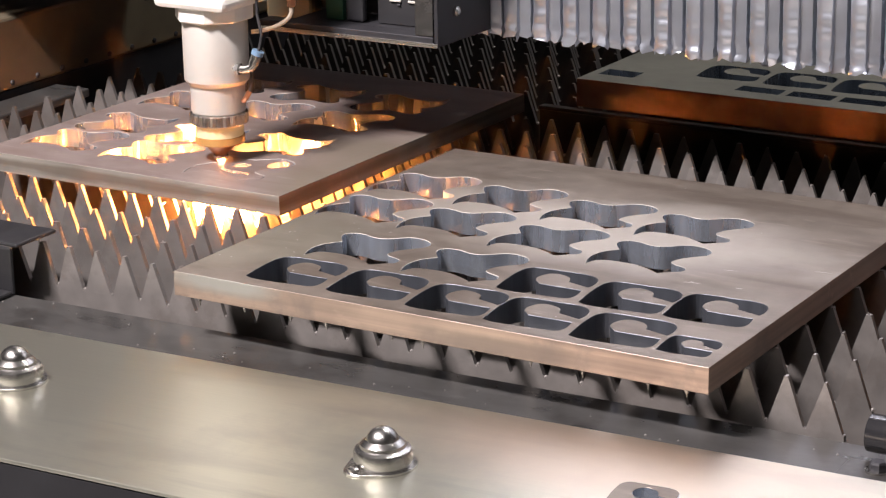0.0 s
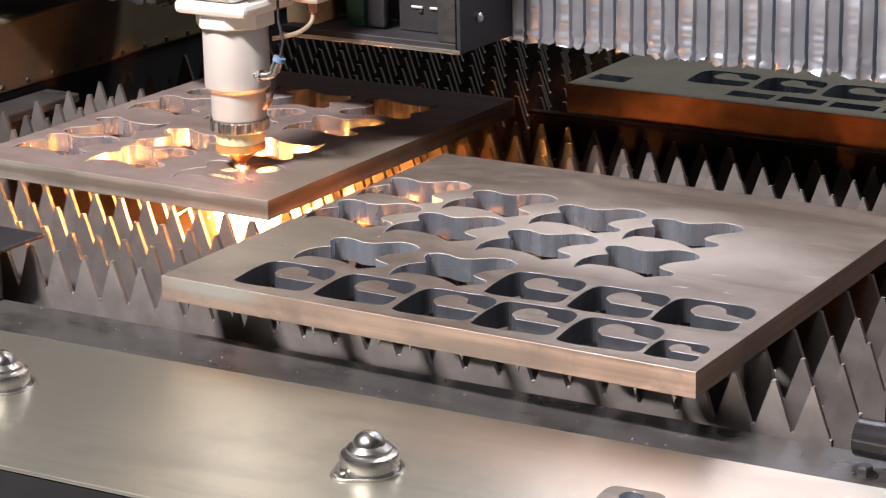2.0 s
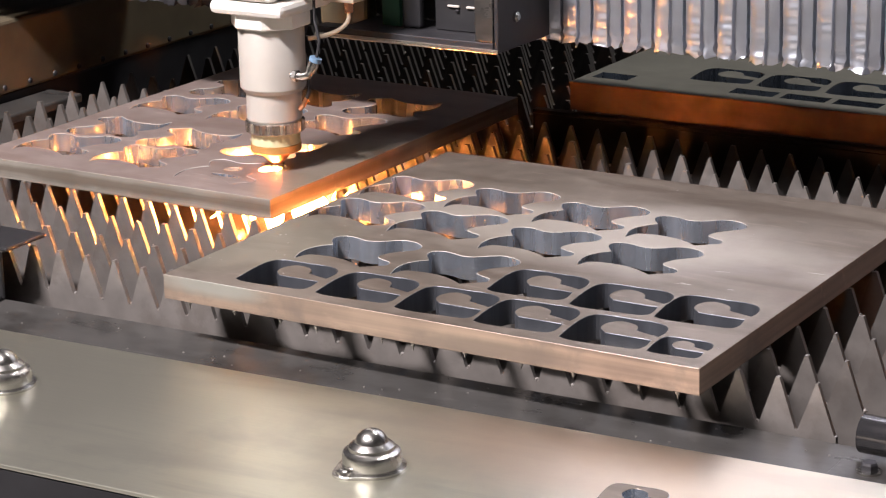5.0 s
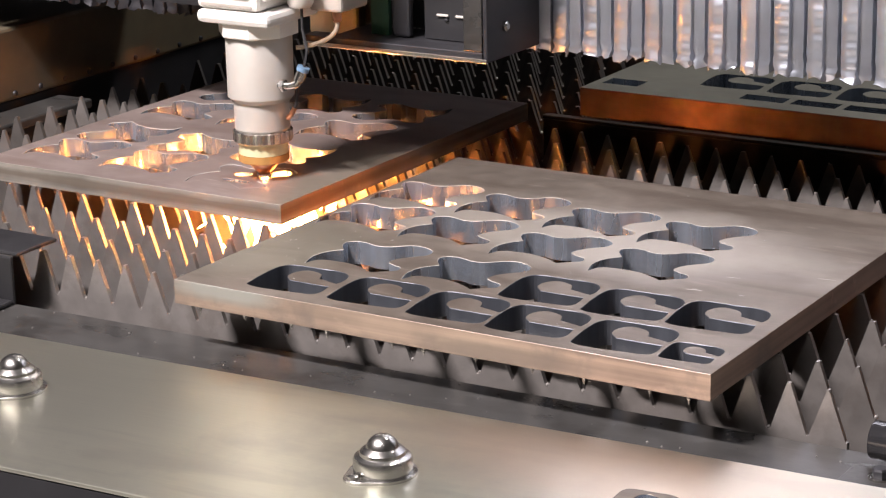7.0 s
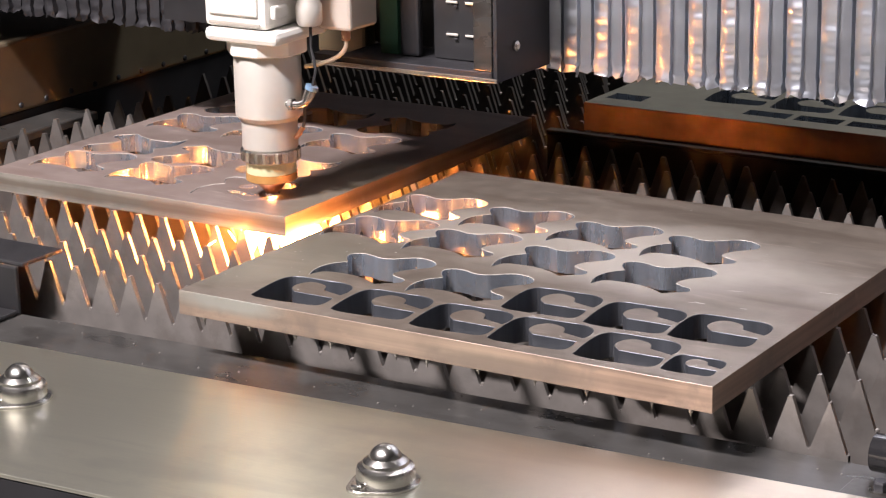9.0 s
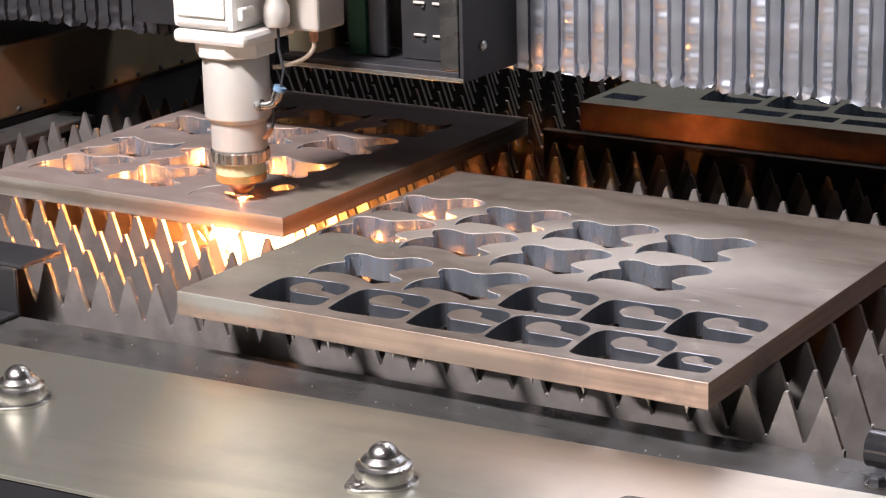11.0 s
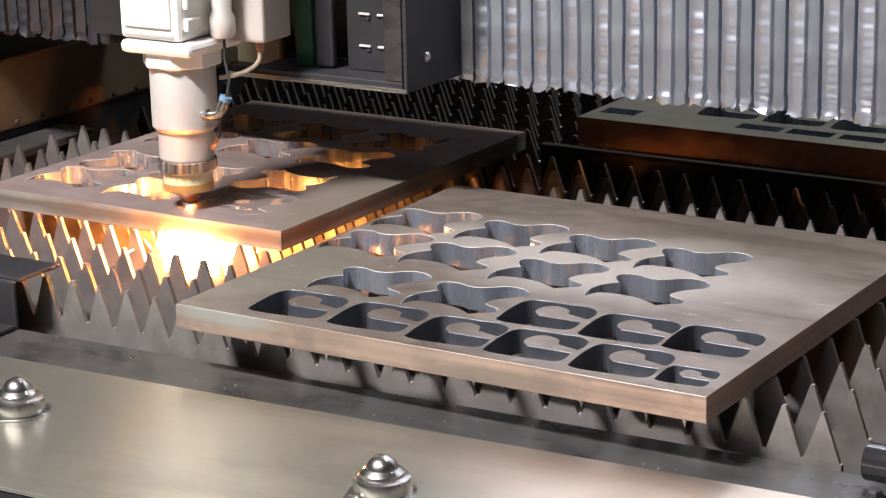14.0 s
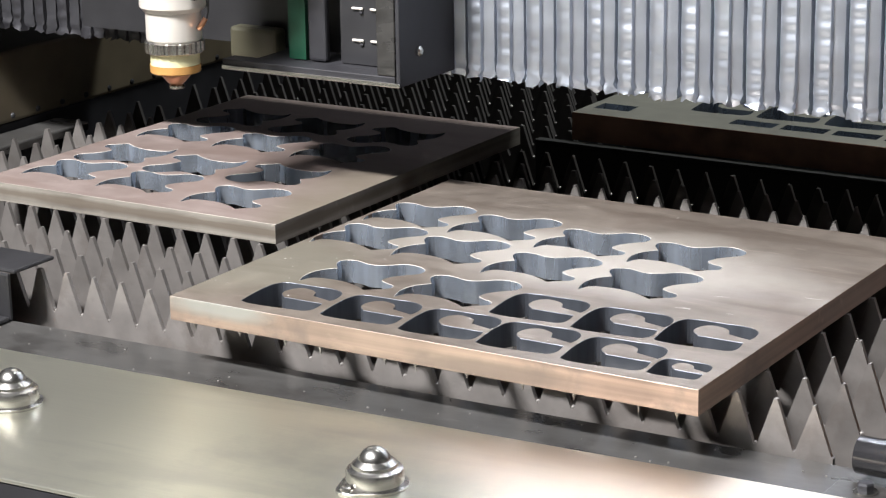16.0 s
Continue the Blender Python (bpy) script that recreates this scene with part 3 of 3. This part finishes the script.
# height and depth are extended out of sight to shade the bed behind
part("beam_body", box((-1.1, 0.26, 0.118), (1.6, 0.50, 1.2), 0.004), DARK, beam)

def pleat_mesh(k):
    """One fold of the cover, crumpled along its lower hem."""
    rnd = random.Random(k)
    bm = bmesh.new()
    prof = [(0, 0.034), (0.0012, 0.007), (0.002, 0.0012), (0.0045, -0.0014), (0.011, -0.0024), (0.0176, -0.0014), (0.0184, -0.0042), (0.0192, -0.0042),
            (0.0197, 0.0006), (0.0245, 0.0016), (0.0297, 0.0042), (0.0303, 0.034)]
    rows, phase, puff = [], rnd.uniform(0, 6.28), rnd.uniform(0.0003, 0.0007)
    for i in range(110):
        z = 0.108 + (0.24 * i / 108 if i < 109 else 0.6)
        rows.append([])
        for n, (px, py) in enumerate(prof):
            inside = 0 < n < 11
            band = 3 <= n <= 5
            crease = (0.0013 if n < 6 else 0.0008) * noise.noise(Vector((k * 3.1 + n * 0.3, z * 40, n * 0.1))) * inside
            quilt = puff * band * math.sin(z * 2 * math.pi / 0.0152 + phase + 1.5 * noise.noise(Vector((k * 7.7, z * 30, 0))))
            hem = math.exp(-(z - 0.108) / 0.011) * 0.0055 * noise.noise(Vector((k * 5.3, n * 1.9, z * 170)))
            rows[-1].append(bm.verts.new((px + hem * 0.5 * inside, py + crease + quilt + hem, z + (rnd.uniform(-0.003, 0.003) if i == 0 else 0))))
    for a, b in zip(rows, rows[1:]):
        for n in range(len(prof) - 1):
            bm.faces.new((a[n], a[n + 1], b[n + 1], b[n]))
    return bm


def bellows_cover(name, label, x0, count, mat):
    ob = thing(name, pose(-0.182, 0.355, 0), label, "bellows")
    for k in range(count):
        p = part("pleat", pleat_mesh(k), mat, ob)
        p.location = (x0 + k * 0.0325, 0.235, 0)
        for f in p.data.polygons:
            f.use_smooth = True
        for e in p.data.edges:
            a, b = (v % 12 for v in e.vertices)
            e.use_edge_sharp = a == b and a in (1, 5, 6, 7, 8, 10)
    return ob


bellows = bellows_cover("bellows_cover", "pleated silver bellows cover along the gantry", 0.127, 26, BELLOWS)
# same cover left of the head, its shade put in as a dark colour
dark_bellows = bellows_cover("bellows_cover", "pleated bellows cover, shade of the gantry put into its dark colour", -0.75, 17, DARK)

head = thing("laser_torch", pose(-0.182, 0.355, 0.0195), "pale aluminium laser cutting head with copper nozzle", "laser head")
part("nozzle", lathe([(0.0058, 0.0034), (0.0062, 0.0045), (0.0085, 0.0062), (0.0138, 0.0125), (0.0145, 0.0137), (0.0145, 0.0155)], 36), COPPER, head, smooth=True)
part("nozzle_tip", lathe([(0.0018, 0.0), (0.0066, 0.0001), (0.0072, 0.0008), (0.0072, 0.0028), (0.0064, 0.0036)], 36), CHROME, head, "bright worn nozzle tip", smooth=True)
part("nozzle_ring", lathe([(0.0225, 0.0155), (0.0235, 0.0165), (0.0235, 0.023)], 40), AMBER, head, smooth=True)
part("ceramic_ring", lathe([(0.0228, 0.0232), (0.0228, 0.034)], 40), CERAMIC, head, smooth=True)
part("knurled_nut", lathe([(0.026, 0.0342), (0.0275, 0.0355), (0.0275, 0.0445), (0.026, 0.0455)], 72, Matrix(), lambda i: 1.0 if i % 3 else 0.94), CHROME, head)
part("lower_barrel", lathe([(0.0245, 0.0457), (0.0255, 0.047), (0.0255, 0.0725)], 48), ALU, head, smooth=True)
part("barrel", lathe([(0.0272, 0.0727), (0.0305, 0.077), (0.0305, 0.130), (0.029, 0.1335)], 56), ALU, head, smooth=True)
part("collar", lathe([(0.0355, 0.1337), (0.037, 0.135), (0.037, 0.147)], 8, pose(0, 0, 0, 0, 0, 22.5)), WHITE, head)
part("base_flange", box((-0.040, -0.040, 0.1472), (0.040, 0.042, 0.160), 0.005), WHITE, head)
body = part("upper_body", box((-0.040, -0.038, 0.1603), (0.028, 0.042, 0.42), 0.005), WHITE, head)
part("seam", box((-0.034, -0.0388, 0.1635), (0.022, -0.0375, 0.1665), 0.0004), BEIGE, body)
part("cover_plate", box((-0.033, -0.0405, 0.172), (0.020, -0.0375, 0.25), 0.002), WHITE, body)
for z in (0.170, 0.190, 0.210):
    part("clip", box((0.0282, -0.032, z), (0.034, -0.012, z + 0.012), 0.002), WHITE, body)
part("motor_block", box((0.037, 0.026, 0.153), (0.074, 0.070, 0.42), 0.003), BEIGE, head)
part("gas_port", lathe([(0.010, 0.16), (0.012, 0.164), (0.012, 0.178), (0.009, 0.184), (0.011, 0.23), (0.011, 0.42)], 24, pose(0.042, 0.008, 0)), ALU, head, smooth=True)
part("hose_nut", lathe([(0.0035, 0), (0.0045, 0.001), (0.0045, 0.010), (0.0035, 0.011)], 6, pose(0.062, 0.036, 0.143)), COPPER, head)
arc = [(0.062, 0.036, 0.146)] + [(0.026 + 0.036 * math.cos(a), 0.012 + 0.024 * math.cos(a), 0.140 - 0.020 * math.sin(a)) for a in np.linspace(0.1, 1.45, 9)]
part("hose", tube(arc, 0.0021), HOSE, head)
part("gas_tube", tube([(0.0527, -0.005, 0.1085), (0.053, 0.0, 0.122), (0.046, 0.004, 0.14), (0.043, 0.008, 0.162)], 0.0014), BLACK, head)
elbow = part("hose_fitting", tube([(0.028, -0.010, 0.0905), (0.040, -0.0095, 0.0905), (0.0455, -0.008, 0.0925), (0.0480, -0.007, 0.0965)], 0.0038, 14), CHROME, head, smooth=True)
part("fitting_nut", tube([(0.0305, -0.0099, 0.0905), (0.0345, -0.0098, 0.0905)], 0.0058, 6), CHROME, elbow)
part("sleeve", tube([(0.0478, -0.0071, 0.0960), (0.0510, -0.0058, 0.1045)], 0.0050, 16), CHROME, elbow, smooth=True)
part("collar_ring", tube([(0.0511, -0.0058, 0.1046), (0.0525, -0.0052, 0.1085)], 0.0058, 16), BLUE, elbow, "pale blue release ring", smooth=True)
part("sensor_lead", tube([(0.040, 0.0, 0.088), (0.0395, 0.0, 0.075), (0.037, 0.0, 0.068)], 0.0016, 10), DARK, head)
part("sensor_plug", tube([(0.037, 0.0, 0.068), (0.034, -0.002, 0.062), (0.030, -0.002, 0.058)], 0.0024, 10), COPPER, head)

# ---- cutting fire: a molten jet under the plate and sparks round it ----
rnd = random.Random(5)
fire = thing("cutting_fire", pose(-0.182, 0.355, 0), "glowing white-orange jet of molten metal and sparks", "sparks")
part("beam_spot", lathe([(0.0008, 0.0228), (0.0028, 0.0218), (0.0036, 0.0203), (0.0030, 0.0188), (0.0009, 0.0175), (0.0009, 0.0)], 14), SPOT, fire)
CORE = ((0, 0, 0.007, 0.046), (-0.010, -0.002, 0.0045, 0.036), (0.011, -0.003, 0.0045, 0.036))
FAN = ((0.003, 0.012, 0.007, 0.04), (0.027, -0.001, 0.006, 0.03), (-0.024, 0.001, 0.004, 0.026), (0.038, 0.002, 0.003, 0.02),
       (0.021, -0.038, 0.009, 0.044), (0.001, -0.035, 0.0065, 0.036), (0.042, -0.036, 0.007, 0.036), (0.056, -0.030, 0.003, 0.022), (0.052, -0.006, 0.004, 0.02), (0.058, -0.022, 0.003, 0.018))
for name, streams, mat in (("jet", CORE, HOT), ("spray", FAN, SPRAY)):
    bm = bmesh.new()
    for x, y, r, deep in streams:
        lean = Matrix.Translation((x, y, 0)) @ Euler((y * 5, -x * 8, 0)).to_matrix().to_4x4()
        add_lathe(bm, [(r * 0.5, -0.001), (r, -0.008), (r * 0.9, -0.018), (r * 0.5, -deep * 0.7), (0.0008, -deep)], 14, lean,
                  lambda i: 1 + 0.25 * noise.noise(Vector((i * 0.9, x * 300, y * 300))))
    tagged(part(name, bm, mat, fire), "white-hot streams of molten metal", kind="stuff")
bm = bmesh.new()
for k in range(70):
    a, d = rnd.uniform(0, 2 * math.pi), rnd.uniform(0.015, 0.07)
    z = -rnd.uniform(0.004, 0.075)
    m = Matrix.Translation((d * math.cos(a), d * math.sin(a), z)) @ Euler((rnd.uniform(-0.9, 0.9), rnd.uniform(-0.9, 0.9), 0)).to_matrix().to_4x4()
    add_lathe(bm, [(0.0002, -0.004), (0.0008, 0), (0.0002, rnd.uniform(0.003, 0.012))], 5, m)
tagged(part("sparks", bm, WARM, fire), "short orange spark streaks", kind="stuff")
bm = bmesh.new()
for k in range(170):
    x, y = rnd.uniform(-0.22, 0.08), rnd.uniform(0.008, 0.25)
    z = -rnd.uniform(0.06, 0.12)
    m = Matrix.Translation((x, y, z)) @ Euler((rnd.uniform(-1.4, 1.4), rnd.uniform(-1.4, 1.4), 0)).to_matrix().to_4x4()
    add_lathe(bm, [(0.0002, -0.004), (0.0009, 0), (0.0002, rnd.uniform(0.003, 0.010))], 5, m)
tagged(part("falling_sparks", bm, WARM, fire), "orange sparks scattered down between the slats", kind="stuff")


# ---- what moves ----
GANTRY = 0.965  # size of the carriage group, which hangs close behind the head
HEAD = [
    (0, -0.180, 0.397), (0.5, -0.175, 0.404), (1, -0.165, 0.404), (1.5, -0.158, 0.404), (2, -0.148, 0.403), (2.5, -0.139, 0.406),
    (3, -0.134, 0.413), (3.5, -0.126, 0.417), (4, -0.116, 0.419), (6.5, -0.118, 0.392), (7, -0.125, 0.388), (7.5, -0.129, 0.379),
    (8, -0.121, 0.374), (8.5, -0.112, 0.372), (9, -0.108, 0.369), (11.5, -0.142, 0.359), (12, -0.151, 0.361), (12.5, -0.159, 0.360),
    (13, -0.168, 0.359), (13.5, -0.176, 0.355), (14, -0.185, 0.351), (14.5, -0.186, 0.349), (16, -0.186, 0.349),
]


for ob in (carriage, bellows, dark_bellows, beam):
    ob.scale = (GANTRY,) * 3


def motions():
    dx, dy, dz = 0.0515, -0.052, 0.0175
    walk(carriage, [(t, pose(x + dx, y + dy, dz)) for t, x, y in HEAD])
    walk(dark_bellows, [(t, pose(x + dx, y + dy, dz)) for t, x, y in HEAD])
    walk(bellows, [(t, pose(x + dx, y + dy, dz)) for t, x, y in HEAD])
    walk(beam, [(t, pose(-0.186 + dx, y + dy, dz)) for t, x, y in HEAD])
    lift = [(14.6, 0.0195), (14.7, 0.050), (14.8, 0.086), (14.9, 0.118), (15.0, 0.123), (16.0, 0.124)]
    walk(head, [(t, pose(x, y, 0.0195)) for t, x, y in HEAD if t < 14.6] + [(t, pose(-0.186, 0.349, z)) for t, z in lift])
    walk(fire, [(t, pose(x, y, 0)) for t, x, y in HEAD if t < 14.2] + [(14.3, pose(-0.186, 0.350, -0.006)), (14.4, pose(-0.186, 0.349, -0.03)), (14.5, pose(-0.186, 0.349, -0.055)), (14.6, pose(-0.186, 0.349, -0.12)), (14.7, pose(-0.186, 0.349, -0.262)), (14.8, pose(-0.186, 0.349, -0.5)), (16, pose(-0.186, 0.349, -0.7))])
    walk(blank, [(0, pose(-0.1823, 0.3403, 0)), (14.2, pose(-0.1823, 0.3403, 0)), (14.35, pose(-0.1823, 0.3403, -0.03)), (14.5, pose(-0.1823, 0.3403, -0.2)), (16, pose(-0.1823, 0.3403, -0.28))])


motions()
